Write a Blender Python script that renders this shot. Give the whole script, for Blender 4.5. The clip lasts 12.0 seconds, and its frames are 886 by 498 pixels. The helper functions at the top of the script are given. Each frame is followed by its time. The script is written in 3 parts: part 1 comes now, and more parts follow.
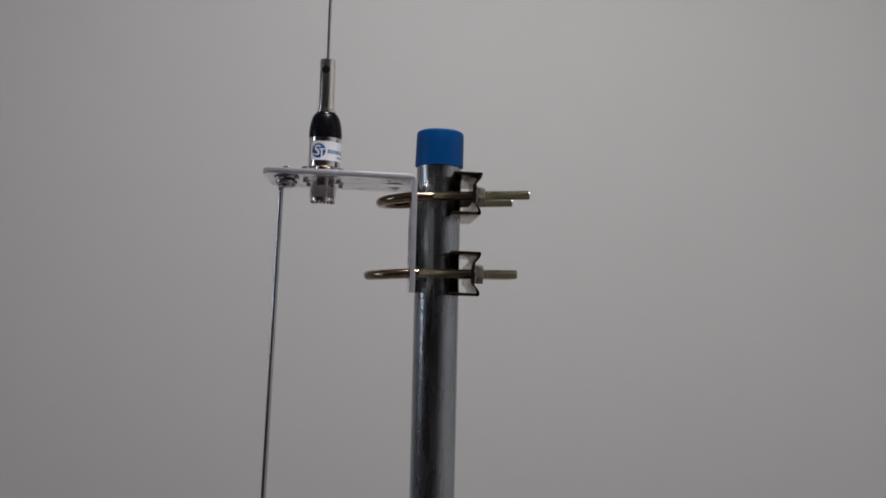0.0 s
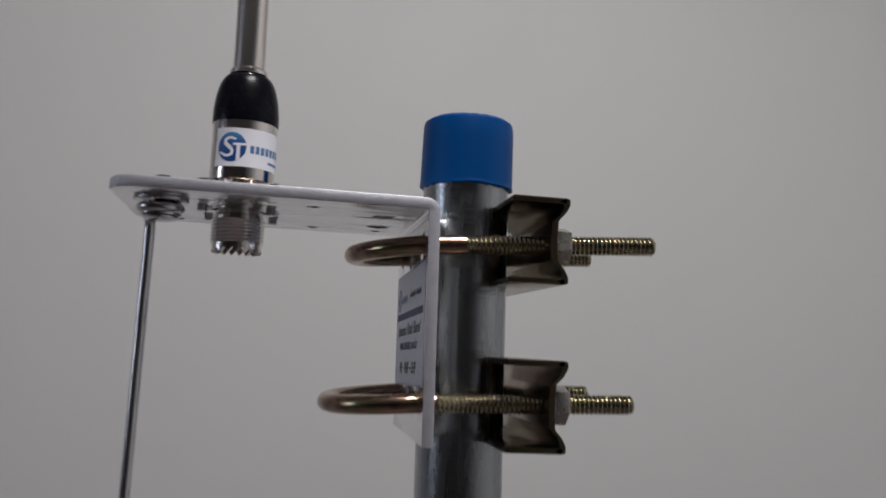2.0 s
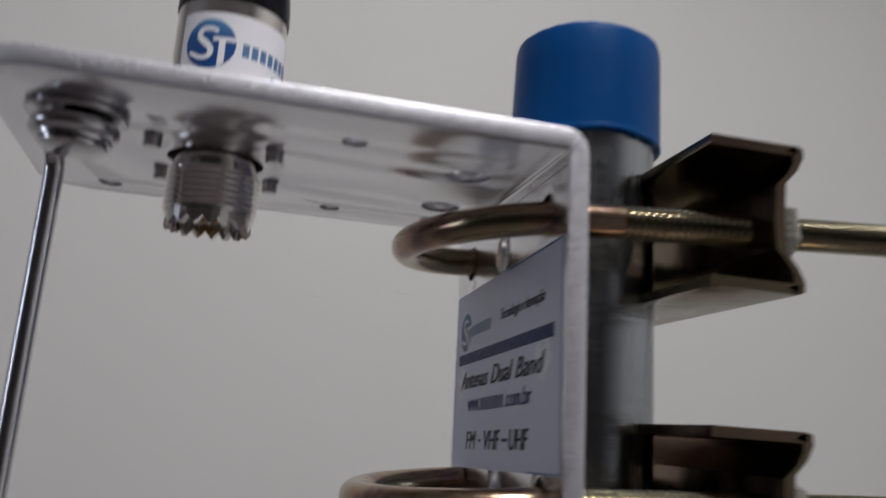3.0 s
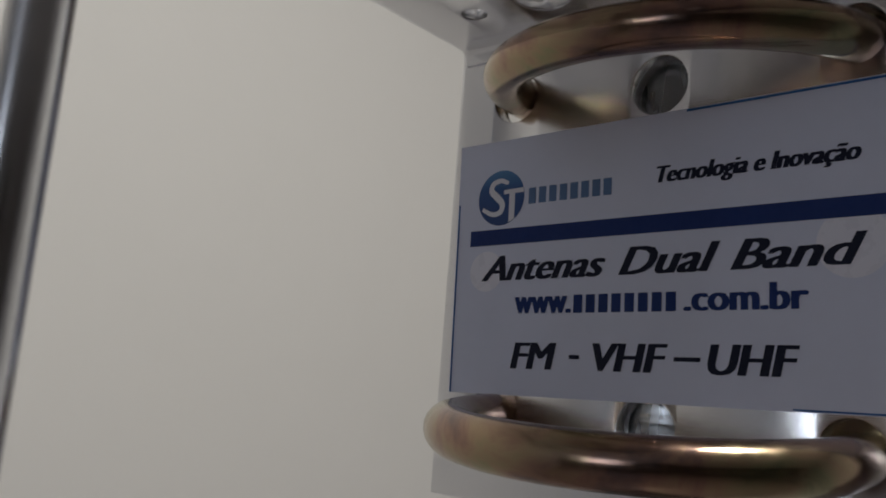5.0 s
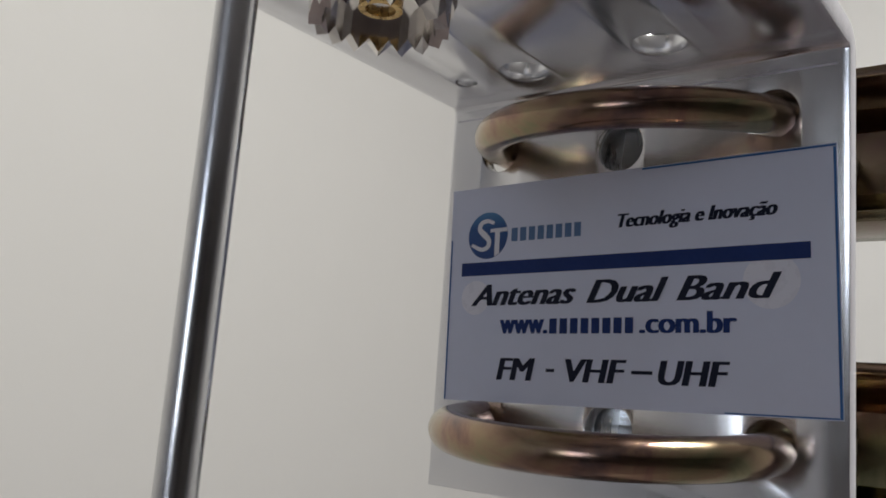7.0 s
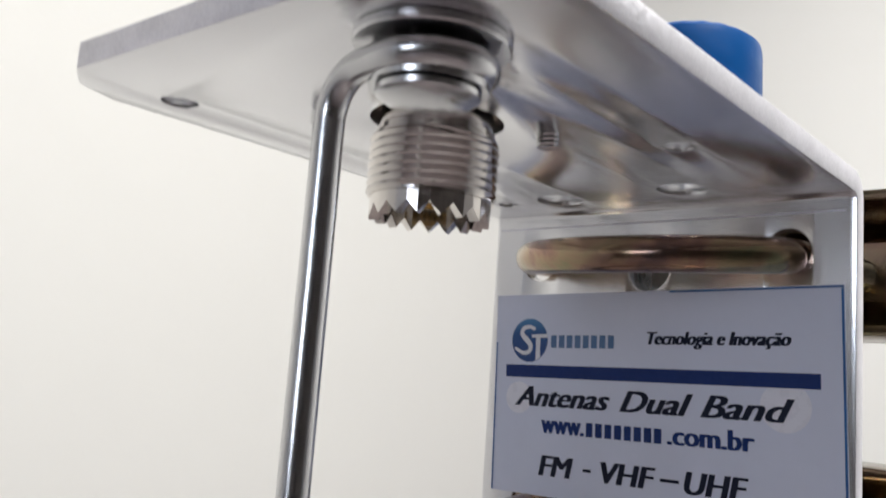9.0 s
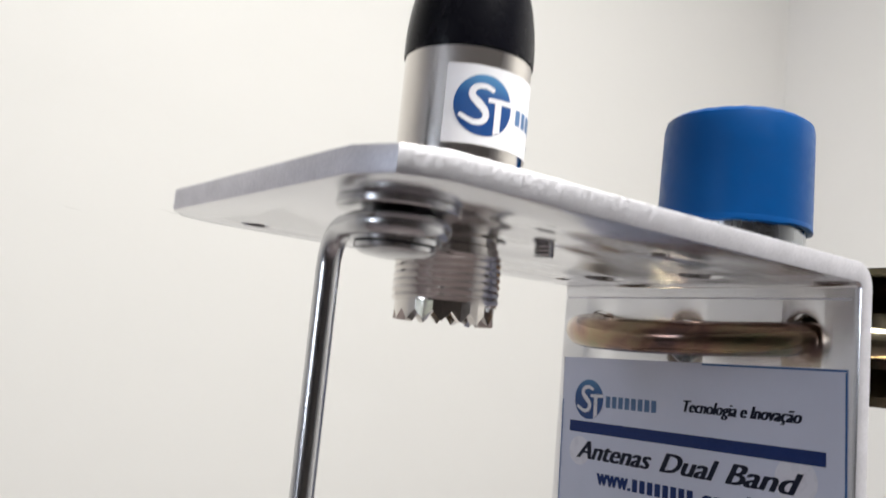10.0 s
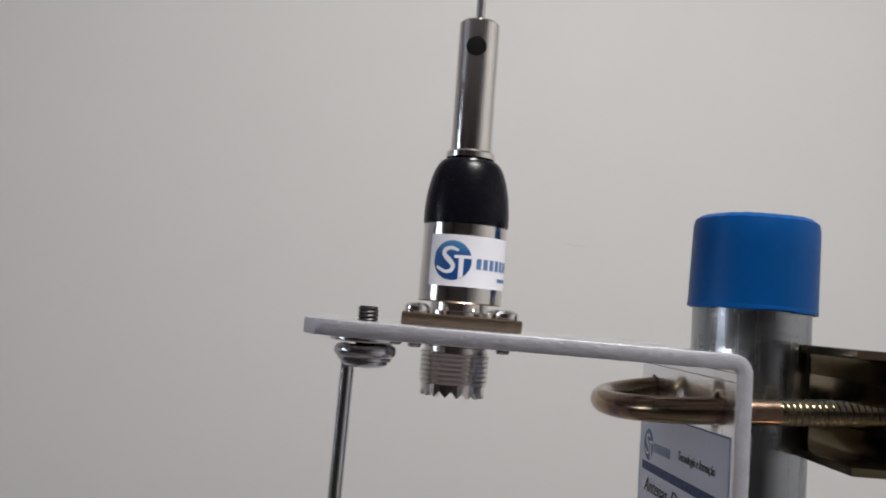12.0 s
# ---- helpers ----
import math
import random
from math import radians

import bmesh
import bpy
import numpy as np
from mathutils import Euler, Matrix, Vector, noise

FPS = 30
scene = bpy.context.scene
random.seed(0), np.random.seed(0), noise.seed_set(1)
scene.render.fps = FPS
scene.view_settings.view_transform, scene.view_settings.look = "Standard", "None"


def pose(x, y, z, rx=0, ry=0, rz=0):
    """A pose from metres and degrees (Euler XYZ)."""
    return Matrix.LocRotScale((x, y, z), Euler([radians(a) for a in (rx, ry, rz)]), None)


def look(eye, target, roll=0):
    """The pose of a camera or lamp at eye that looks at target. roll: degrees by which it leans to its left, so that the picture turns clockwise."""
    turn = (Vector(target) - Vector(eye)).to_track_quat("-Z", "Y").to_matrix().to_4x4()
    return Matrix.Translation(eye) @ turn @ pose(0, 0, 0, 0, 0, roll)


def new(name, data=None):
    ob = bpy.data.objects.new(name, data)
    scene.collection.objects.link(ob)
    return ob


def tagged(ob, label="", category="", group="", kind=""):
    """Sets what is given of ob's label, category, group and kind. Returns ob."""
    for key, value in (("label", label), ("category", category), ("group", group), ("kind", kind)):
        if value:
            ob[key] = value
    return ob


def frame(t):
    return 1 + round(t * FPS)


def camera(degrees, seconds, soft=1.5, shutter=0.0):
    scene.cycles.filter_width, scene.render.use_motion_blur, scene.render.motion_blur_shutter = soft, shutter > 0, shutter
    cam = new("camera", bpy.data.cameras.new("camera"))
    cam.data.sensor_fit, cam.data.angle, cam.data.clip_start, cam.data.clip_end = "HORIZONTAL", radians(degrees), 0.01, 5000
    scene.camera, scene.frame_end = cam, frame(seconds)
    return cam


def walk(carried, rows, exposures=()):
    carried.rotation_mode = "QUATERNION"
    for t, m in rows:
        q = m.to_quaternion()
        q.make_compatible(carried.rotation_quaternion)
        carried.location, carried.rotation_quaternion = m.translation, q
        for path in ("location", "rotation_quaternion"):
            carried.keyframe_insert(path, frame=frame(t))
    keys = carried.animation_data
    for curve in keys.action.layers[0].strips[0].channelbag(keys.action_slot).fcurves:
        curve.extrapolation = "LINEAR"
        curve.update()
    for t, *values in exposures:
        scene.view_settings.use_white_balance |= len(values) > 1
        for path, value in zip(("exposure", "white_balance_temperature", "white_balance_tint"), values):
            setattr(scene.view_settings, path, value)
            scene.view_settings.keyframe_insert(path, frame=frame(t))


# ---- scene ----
cam = camera(54.8, 12.0, soft=1.7, shutter=0.4)
PATH = [
    (0, (-0.0130, -0.5129, 1.4313), (-0.0010, -0.3136, 1.4425), 2.39),
    (0.5, (-0.0365, -0.4795, 1.4244), (-0.0151, -0.2813, 1.4403), 2.45),
    (1, (-0.0444, -0.4200, 1.4389), (-0.0185, -0.2221, 1.4531), 2.35),
    (1.5, (-0.0604, -0.3315, 1.4397), (-0.0193, -0.1372, 1.4628), 2.01),
    (2, (-0.0377, -0.2600, 1.4595), (-0.0042, -0.0642, 1.4825), 2.84),
    (2.5, (-0.0202, -0.2066, 1.4653), (0.0004, -0.0097, 1.4936), 3.83),
    (3, (-0.0480, -0.1483, 1.4537), (-0.0044, 0.0423, 1.4956), 4.10),
    (3.2, (-0.0543, -0.1262, 1.4485), (-0.0015, 0.0612, 1.4942), 3.97),
    (3.5, (-0.0680, -0.1005, 1.4488), (0.0075, 0.0807, 1.4873), 2.29),
    (3.7, (-0.0720, -0.0927, 1.4446), (0.0143, 0.0830, 1.4853), 3.17),
    (5.5, (-0.1018, -0.0418, 1.4495), (0.0556, 0.0784, 1.4771), 5.13),
    (6, (-0.1054, -0.0485, 1.4506), (0.0504, 0.0738, 1.4785), 4.38),
    (6.5, (-0.1111, -0.0585, 1.4479), (0.0428, 0.0649, 1.4812), 5.05),
    (8.5, (-0.1251, -0.0571, 1.4563), (0.0336, 0.0609, 1.4863), 3.82),
    (9, (-0.1296, -0.0685, 1.4665), (0.0182, 0.0630, 1.4957), 4.73),
    (9.5, (-0.1308, -0.0783, 1.4679), (0.0056, 0.0639, 1.5022), 4.75),
    (10, (-0.1275, -0.1019, 1.4796), (-0.0144, 0.0612, 1.5043), 5.90),
    (10.2, (-0.1261, -0.1167, 1.4844), (-0.0260, 0.0548, 1.5081), 5.74),
    (10.5, (-0.1222, -0.1373, 1.4992), (-0.0411, 0.0450, 1.5119), 5.35),
    (11, (-0.1090, -0.1637, 1.5053), (-0.0589, 0.0295, 1.5187), 4.98),
    (11.5, (-0.0947, -0.1843, 1.5041), (-0.0663, 0.0131, 1.5191), 5.07),
    (12, (-0.0688, -0.1963, 1.5036), (-0.0603, 0.0031, 1.5177), 4.97),
]
walk(cam, [(t, look(eye, target, roll)) for t, eye, target, roll in PATH],
     exposures=[(0.0, -0.34, 6150, 14), (2.5, -0.35, 6150, 14), (3.7, -0.05, 6200, 12), (5.5, -0.12, 6600, 9), (6.5, 0.13, 6500, 9), (8.5, 0.90, 6350, 8),
                (9.2, 1.04, 6350, 9), (10.2, 0.96, 6400, 9), (11.0, 0.45, 6350, 12), (11.5, 0.19, 6250, 12), (12.0, 0.20, 6250, 12)])

# ---- world and lights ----
world = bpy.data.worlds.new("world")
scene.world = world
world.use_nodes = True
wn = world.node_tree
sky = wn.nodes.new("ShaderNodeTexSky")
sky.sky_type, sky.sun_disc = "NISHITA", False
sky.sun_elevation, sky.sun_rotation = radians(40), radians(200)
wn.links.new(sky.outputs[0], wn.nodes["Background"].inputs[0])
wn.nodes["Background"].inputs[1].default_value = 0.1


def area_lamp(name, eye, target, sx, sy, watts, colour, shape="RECTANGLE"):
    data = bpy.data.lights.new(name, "AREA")
    data.shape, data.size, data.size_y, data.energy, data.color = shape, sx, sy, watts, colour
    ob = new(name, data)
    ob.matrix_world = look(eye, target)
    return ob


LAMP = (0.10, -0.33, 2.38)           # the round ceiling light
area_lamp("ceiling_lamp", LAMP, (LAMP[0], LAMP[1], 0.0), 0.30, 0.30, 14.2, (1.0, 0.98, 0.905), "DISK")
WIN_Y, WIN_Z = (-1.2, 0.25), (1.3, 2.2)   # window in the west wall
area_lamp("window_daylight", (-3.49, -0.475, 1.75), (0.0, -0.475, 1.75), 0.9, 1.45, 22.0, (0.80, 0.86, 1.0))

# ---- materials ----


def material(name, colour, rough=0.5, metal=0.0, vary=0.1, scale=80.0, bump=0.0, bump_scale=400.0, second=None,
             stretch=(1, 1, 1), rough_vary=0.1, coat=0.0, aniso=0.0, spec=0.5, bstretch=None):
    m = bpy.data.materials.new(name)
    m.use_nodes = True
    t = m.node_tree
    b = t.nodes["Principled BSDF"]
    b.inputs["Metallic"].default_value = metal
    b.inputs["Specular IOR Level"].default_value = spec
    b.inputs["Coat Weight"].default_value = coat
    b.inputs["Anisotropic"].default_value = aniso
    co = t.nodes.new("ShaderNodeTexCoord")
    mp = t.nodes.new("ShaderNodeMapping")
    mp.inputs["Scale"].default_value = stretch
    t.links.new(co.outputs["Object"], mp.inputs[0])

    def noise_node(s, detail=4.0):
        n = t.nodes.new("ShaderNodeTexNoise")
        n.inputs["Scale"].default_value, n.inputs["Detail"].default_value = s, detail
        t.links.new(mp.outputs[0], n.inputs[0])
        return n
    big, fine = noise_node(scale), noise_node(scale * 7.3)
    mix = t.nodes.new("ShaderNodeMix")
    mix.data_type = "RGBA"
    c2 = second or tuple(c * (1 - vary * 2) for c in colour)
    mix.inputs[6].default_value, mix.inputs[7].default_value = (*colour, 1), (*c2, 1)
    add = t.nodes.new("ShaderNodeMath")
    add.operation = "MULTIPLY_ADD"
    add.inputs[1].default_value = 0.35
    t.links.new(fine.outputs[0], add.inputs[0])
    t.links.new(big.outputs[0], add.inputs[2])
    ramp = t.nodes.new("ShaderNodeMapRange")
    ramp.inputs[1].default_value, ramp.inputs[2].default_value = 0.45, 0.9
    t.links.new(add.outputs[0], ramp.inputs[0])
    t.links.new(ramp.outputs[0], mix.inputs[0])
    t.links.new(mix.outputs[2], b.inputs["Base Color"])
    rr = t.nodes.new("ShaderNodeMapRange")
    rr.inputs[1].default_value, rr.inputs[2].default_value = 0.35, 0.65
    rr.inputs[3].default_value, rr.inputs[4].default_value = max(0.02, rough - rough_vary), rough + rough_vary
    t.links.new(fine.outputs[0], rr.inputs[0])
    t.links.new(rr.outputs[0], b.inputs["Roughness"])
    if bump:
        bn = noise_node(bump_scale)
        if bstretch:
            bm_map = t.nodes.new("ShaderNodeMapping")
            bm_map.inputs["Scale"].default_value = bstretch
            t.links.new(co.outputs["Object"], bm_map.inputs[0])
            t.links.new(bm_map.outputs[0], bn.inputs[0])
        bp = t.nodes.new("ShaderNodeBump")
        bp.inputs["Strength"].default_value, bp.inputs["Distance"].default_value = bump, 0.001
        t.links.new(bn.outputs[0], bp.inputs["Height"])
        t.links.new(bp.outputs[0], b.inputs["Normal"])
    return m


ALU = material("brushed aluminium", (0.86, 0.86, 0.88), 0.22, 1.0, 0.02, 30, 0.006, 700, stretch=(1, 2, 1), rough_vary=0.012)
ALU_EDGE = material("sawn aluminium edge", (0.79, 0.78, 0.84), 0.52, 1.0, 0.06, 300, 0.06, 900, stretch=(1, 1, 1))


def zinc(name, stops, rough, scale, bump):
    """Passivated zinc plate: interference colours that drift along the metal."""
    m = material(name, stops[0], rough, 1.0, 0.1, scale, bump, 900, rough_vary=0.04)
    t = m.node_tree
    co, wide = t.nodes.new("ShaderNodeTexCoord"), t.nodes.new("ShaderNodeTexNoise")
    wide.inputs["Scale"].default_value, wide.inputs["Detail"].default_value, wide.inputs["Distortion"].default_value = scale, 7.0, 0.8
    wide.inputs["Roughness"].default_value = 0.62
    ramp = t.nodes.new("ShaderNodeValToRGB")
    for k, c in enumerate(stops):
        at = 0.30 + 0.42 * k / (len(stops) - 1)
        e = ramp.color_ramp.elements[k] if k < 2 else ramp.color_ramp.elements.new(at)
        e.position, e.color = at, (*c, 1)
    t.links.new(co.outputs["Object"], wide.inputs[0])
    t.links.new(wide.outputs[0], ramp.inputs[0])
    t.links.new(ramp.outputs[0], t.nodes["Principled BSDF"].inputs["Base Color"])
    return m


ZINC = zinc("yellow zinc plate", [(0.16, 0.17, 0.11), (0.33, 0.30, 0.18), (0.39, 0.29, 0.19), (0.33, 0.21, 0.16), (0.18, 0.13, 0.12), (0.31, 0.27, 0.17)], 0.20, 75, 0.01)
ZINC_GOLD = zinc("bright yellow zinc plate", [(0.30, 0.29, 0.20), (0.40, 0.36, 0.25), (0.38, 0.32, 0.23)], 0.2, 60, 0.0)
ZINC_DARK = zinc("dull yellow zinc plate", [(0.11, 0.12, 0.075), (0.21, 0.19, 0.115), (0.22, 0.155, 0.11), (0.19, 0.105, 0.10)], 0.2, 50, 0.008)
GALV = material("galvanised steel", (0.45, 0.47, 0.49), 0.26, 1.0, 0.1, 45, 0.16, 500, second=(0.30, 0.315, 0.33), stretch=(1, 1, 0.12), rough_vary=0.05, bstretch=(0.12, 0.12, 1.0))
DARK_STEEL = material("dull dark steel", (0.075, 0.072, 0.07), 0.45, 1.0, 0.1, 200)
BUBBLE = material("raised spot in the label film", (0.76, 0.75, 0.83), 0.28, 0.0, 0.02, 90, rough_vary=0.03)
NICKEL = material("bright nickel plate", (0.80, 0.76, 0.72), 0.14, 1.0, 0.04, 120, 0.0, rough_vary=0.03)
STEEL = material("stainless steel", (0.65, 0.65, 0.66), 0.23, 1.0, 0.02, 150, 0.0, 1200, stretch=(1, 1, 0.2), rough_vary=0.03)
FLANGE = material("brown metal flange", (0.42, 0.31, 0.23), 0.25, 1.0, 0.04, 100, 0.0, 900, rough_vary=0.02)
NUT = material("dull zinc nut", (0.46, 0.44, 0.39), 0.3, 1.0, 0.15, 220, 0.05, 900, rough_vary=0.06)
GOLD = material("gilt contact", (0.75, 0.52, 0.22), 0.3, 1.0, 0.1, 300)
TEFLON = material("white insulator", (0.62, 0.60, 0.55), 0.5, 0.0, 0.06, 300)
BLACK = material("black moulded plastic", (0.004, 0.004, 0.007), 0.27, 0.0, 0.1, 60, 0.0, 1500, rough_vary=0.01, spec=0.13)
HOLE = material("black oxide screw", (0.006, 0.006, 0.006), 0.7, 0.0, 0.1, 400, spec=0.1)
BLUE = material("blue polyethylene", (0.001, 0.058, 0.222), 0.40, 0.0, 0.06, 60, 0.04, 260, second=(0.001, 0.052, 0.205), rough_vary=0.05, spec=0.15)
PAPER = material("glossy white label", (0.63, 0.65, 0.78), 0.40, 0.0, 0.02, 90, 0.02, 500, rough_vary=0.05)
PAPER_WHITE = material("white label print", (0.70, 0.69, 0.74), 0.40, 0.0, 0.02, 90, rough_vary=0.05)
NAVY = material("navy print", (0.005, 0.026, 0.14), 0.5, 0.0, 0.05, 200, spec=0.25)
LOGO_BLUE = material("blue print", (0.006, 0.055, 0.22), 0.45, 0.0, 0.05, 120, second=(0.02, 0.14, 0.38))
EMBLEM = material("graded blue print", (0.006, 0.055, 0.22), 0.45)
_t = EMBLEM.node_tree
_co, _sep, _ramp = (_t.nodes.new("ShaderNode" + n) for n in ("TexCoord", "SeparateXYZ", "ValToRGB"))
_ramp.color_ramp.elements[0].position, _ramp.color_ramp.elements[0].color = 0.25, (0.004, 0.045, 0.19, 1)
_ramp.color_ramp.elements[1].position, _ramp.color_ramp.elements[1].color = 1.0, (0.06, 0.20, 0.40, 1)
_ramp.color_ramp.elements.new(0.65).color = (0.006, 0.062, 0.22, 1)
_t.links.new(_co.outputs["Generated"], _sep.inputs[0])
_t.links.new(_sep.outputs["Z"], _ramp.inputs[0])
_t.links.new(_ramp.outputs[0], _t.nodes["Principled BSDF"].inputs["Base Color"])
SLATE = material("slate blue print", (0.08, 0.16, 0.32), 0.45, 0.0, 0.05, 200)
INK = material("black print", (0.006, 0.008, 0.026), 0.5, 0.0, 0.05, 200, spec=0.2)
WALL = material("white wall paint", (0.73, 0.715, 0.71), 0.75, 0.0, 0.012, 2.0, 0.12, 90, rough_vary=0.05)
# Unseen walls: shade is put into this colour so metal reflects a dark room.
WALL_DIM = material("unseen wall darkened for shade", (0.20, 0.178, 0.165), 0.75, 0.0, 0.012, 2.0, 0.12, 90, rough_vary=0.05)
CEIL = material("white ceiling paint", (0.80, 0.79, 0.77), 0.85, 0.0, 0.012, 2.0, 0.1, 90)
CRACK = material("hairline in paint", (0.675, 0.66, 0.655), 0.8, 0.0, 0.05, 100)
FLOOR = material("pale mauve floor tile", (0.35, 0.295, 0.30), 0.35, 0.0, 0.1, 6.0, 0.05, 60)
FRAME = material("grey window frame", (0.30, 0.30, 0.31), 0.4, 0.3, 0.04, 20)
LAMPGLASS = material("opal lamp glass", (0.85, 0.84, 0.80), 0.3, 0.0, 0.02, 20)

# ---- builders: lengths in millimetres from the bracket's outer bend, which is 1.5 m over the floor ----
H0 = 1.5
ORIGIN = {}


def thing(name, base, label, category, group=""):
    ob = new(name)
    ob.empty_display_size = 0.02
    ob.location = (base[0] * 0.001, base[1] * 0.001, H0 + base[2] * 0.001)
    ORIGIN[ob] = Vector(base)
    return tagged(ob, label, category, group)


def part(name, bm, mat, parent, label="", smooth=True, kind=""):
    o = ORIGIN[parent]
    if parent.name == "whip_antenna":
        for v in bm.verts:
            v.co.x -= 0.014 * max(0.0, v.co.z - 20)      # the antenna leans by a degree
    for v in bm.verts:
        v.co = (v.co - o) * 0.001
    for f in bm.faces:
        f.smooth = smooth
    bmesh.ops.recalc_face_normals(bm, faces=bm.faces)
    if smooth:
        for e in bm.edges:
            if len(e.link_faces) == 2 and e.calc_face_angle(0) > 0.6:
                e.smooth = False
    me = bpy.data.meshes.new(name)
    bm.to_mesh(me)
    bm.free()
    for m in (mat if isinstance(mat, (list, tuple)) else [mat]):
        me.materials.append(m)
    ob = new(name, me)
    ob.parent = parent
    ORIGIN[ob] = o
    return tagged(ob, label, kind=kind)


def lathe(profile, cx=0, cy=0, seg=48, bm=None, axis="z", a0=0.0, a1=2 * math.pi):
    """Turned body; profile of (radius, height). axis z stands at (cx, cy); axis x lies along x at y=cx, z=cy."""
    bm = bm or bmesh.new()
    full = a1 - a0 > 6.28
    n = seg if full else seg + 1
    rings = []
    for r, h in profile:
        ring = []
        for i in range(n):
            a = a0 + (a1 - a0) * i / seg
            c, s = r * math.cos(a), r * math.sin(a)
            ring.append(bm.verts.new((cx + c, cy + s, h) if axis == "z" else (h, cx + c, cy + s)))
        rings.append(ring)
    for p, q in zip(rings, rings[1:]):
        for i in range(seg):
            j = (i + 1) % n
            bm.faces.new((p[i], p[j], q[j], q[i]))
    if full:
        if profile[0][0] > 0.01:
            bm.faces.new(rings[0][::-1])
        if profile[-1][0] > 0.01:
            bm.faces.new(rings[-1])
    return bm


def sweep(points, radius, seg=16, bm=None):
    """A round rod along a line of points."""
    bm = bm or bmesh.new()
    pts = [Vector(p) for p in points]
    up, rings = Vector((0.13, 0.21, 0.97)), []
    for i, p in enumerate(pts):
        d = (pts[min(i + 1, len(pts) - 1)] - pts[max(i - 1, 0)]).normalized()
        side = d.cross(up)
        side = d.cross(Vector((1, 0, 0))) if side.length < 0.05 else side
        side.normalize()
        up = side.cross(d).normalized()
        rings.append([bm.verts.new(p + radius * (math.cos(2 * math.pi * k / seg) * side + math.sin(2 * math.pi * k / seg) * up))
                      for k in range(seg)])
    for a, b in zip(rings, rings[1:]):
        for k in range(seg):
            bm.faces.new((a[k], a[(k + 1) % seg], b[(k + 1) % seg], b[k]))
    bm.faces.new(rings[0][::-1])
    bm.faces.new(rings[-1])
    return bm


def thread(start, end, r_out, depth, pitch, seg=24):
    """A rod with a helical screw thread from start to end."""
    bm = bmesh.new()
    a, b = Vector(start), Vector(end)
    d = (b - a).normalized()
    side = d.cross(Vector((0, 1, 0.01))).normalized()
    up = side.cross(d)
    length = (b - a).length
    rows = int(length / pitch * 4) + 5
    grid = []
    for i in range(rows + 1):
        row = []
        for k in range(seg):
            w = 2 * math.pi * k / seg
            s = (i / 4 - k / seg) * pitch                    # the rows follow the helix
            r = r_out - depth * (0.0, 0.45, 1.0, 0.45)[i % 4]
            if s <= 0.35 * pitch or s >= length - 0.35 * pitch:
                r = r_out - depth
            s = min(max(s, 0.0), length)
            row.append(bm.verts.new(a + d * s + r * (math.cos(w) * side + math.sin(w) * up)))
        grid.append(row)
    for i in range(rows):
        for k in range(seg - 1):
            bm.faces.new((grid[i][k], grid[i][k + 1], grid[i + 1][k + 1], grid[i + 1][k]))
        if i >= 4:
            bm.faces.new((grid[i][seg - 1], grid[i - 4][0], grid[i - 3][0], grid[i + 1][seg - 1]))
    for s in (0.0, length):
        bm.faces.new([bm.verts.new(a + d * s + (r_out - depth) * (math.cos(2 * math.pi * k / seg) * side + math.sin(2 * math.pi * k / seg) * up)) for k in range(seg)])
    bmesh.ops.remove_doubles(bm, verts=bm.verts, dist=0.002)
    return bm


def prism(outline, fn, lo, hi, bm=None, bevel=0.0):
    """A closed outline of (a, b), carried from lo to hi; fn(a, b, c) gives the place."""
    bm = bm or bmesh.new()
    low = [bm.verts.new(fn(a, b, lo)) for a, b in outline]
    top = [bm.verts.new(fn(a, b, hi)) for a, b in outline]
    n = len(outline)
    faces = [bm.faces.new(low[::-1]), bm.faces.new(top)]
    for i in range(n):
        faces.append(bm.faces.new((low[i], low[(i + 1) % n], top[(i + 1) % n], top[i])))
    if bevel:
        es = {e for f in faces[:2] for e in f.edges}
        bmesh.ops.bevel(bm, geom=list(es), offset=bevel, segments=2, affect="EDGES", profile=0.5)
    return bm


def box(x0, x1, y0, y1, z0, z1, bm=None, bevel=0.0):
    return prism([(x0, y0), (x1, y0), (x1, y1), (x0, y1)], lambda a, b, c: (a, b, c), z0, z1, bm, bevel)


def ngon(r, n, turn=0.0, cx=0.0, cy=0.0):
    return [(cx + r * math.cos(turn + 2 * math.pi * i / n), cy + r * math.sin(turn + 2 * math.pi * i / n)) for i in range(n)]


def sheet(outline, holes, thick, bevel=0.0):
    """A flat sheet with round holes, as a bmesh in its own plane; thickness from 0 up to thick."""
    cu = bpy.data.curves.new("sheet", "CURVE")
    cu.dimensions, cu.fill_mode = "2D", "BOTH"
    cu.extrude, cu.bevel_depth, cu.bevel_resolution = thick / 2 - bevel, bevel, 1
    cu.offset = -bevel
    for loop in [outline] + [ngon(r, 28, 0, x, y) for x, y, r in holes]:
        sp = cu.splines.new("POLY")
        sp.points.add(len(loop) - 1)
        for p, (x, y) in zip(sp.points, loop):
            p.co = (x, y, 0, 1)
        sp.use_cyclic_u = True
    ob = bpy.data.objects.new("sheet", cu)
    me = ob.to_mesh()
    bm = bmesh.new()
    bm.from_mesh(me)
    ob.to_mesh_clear()
    bpy.data.objects.remove(ob)
    bpy.data.curves.remove(cu)
    bmesh.ops.remove_doubles(bm, verts=bm.verts, dist=0.0005)
    for v in bm.verts:
        v.co.z += thick / 2
    return bm


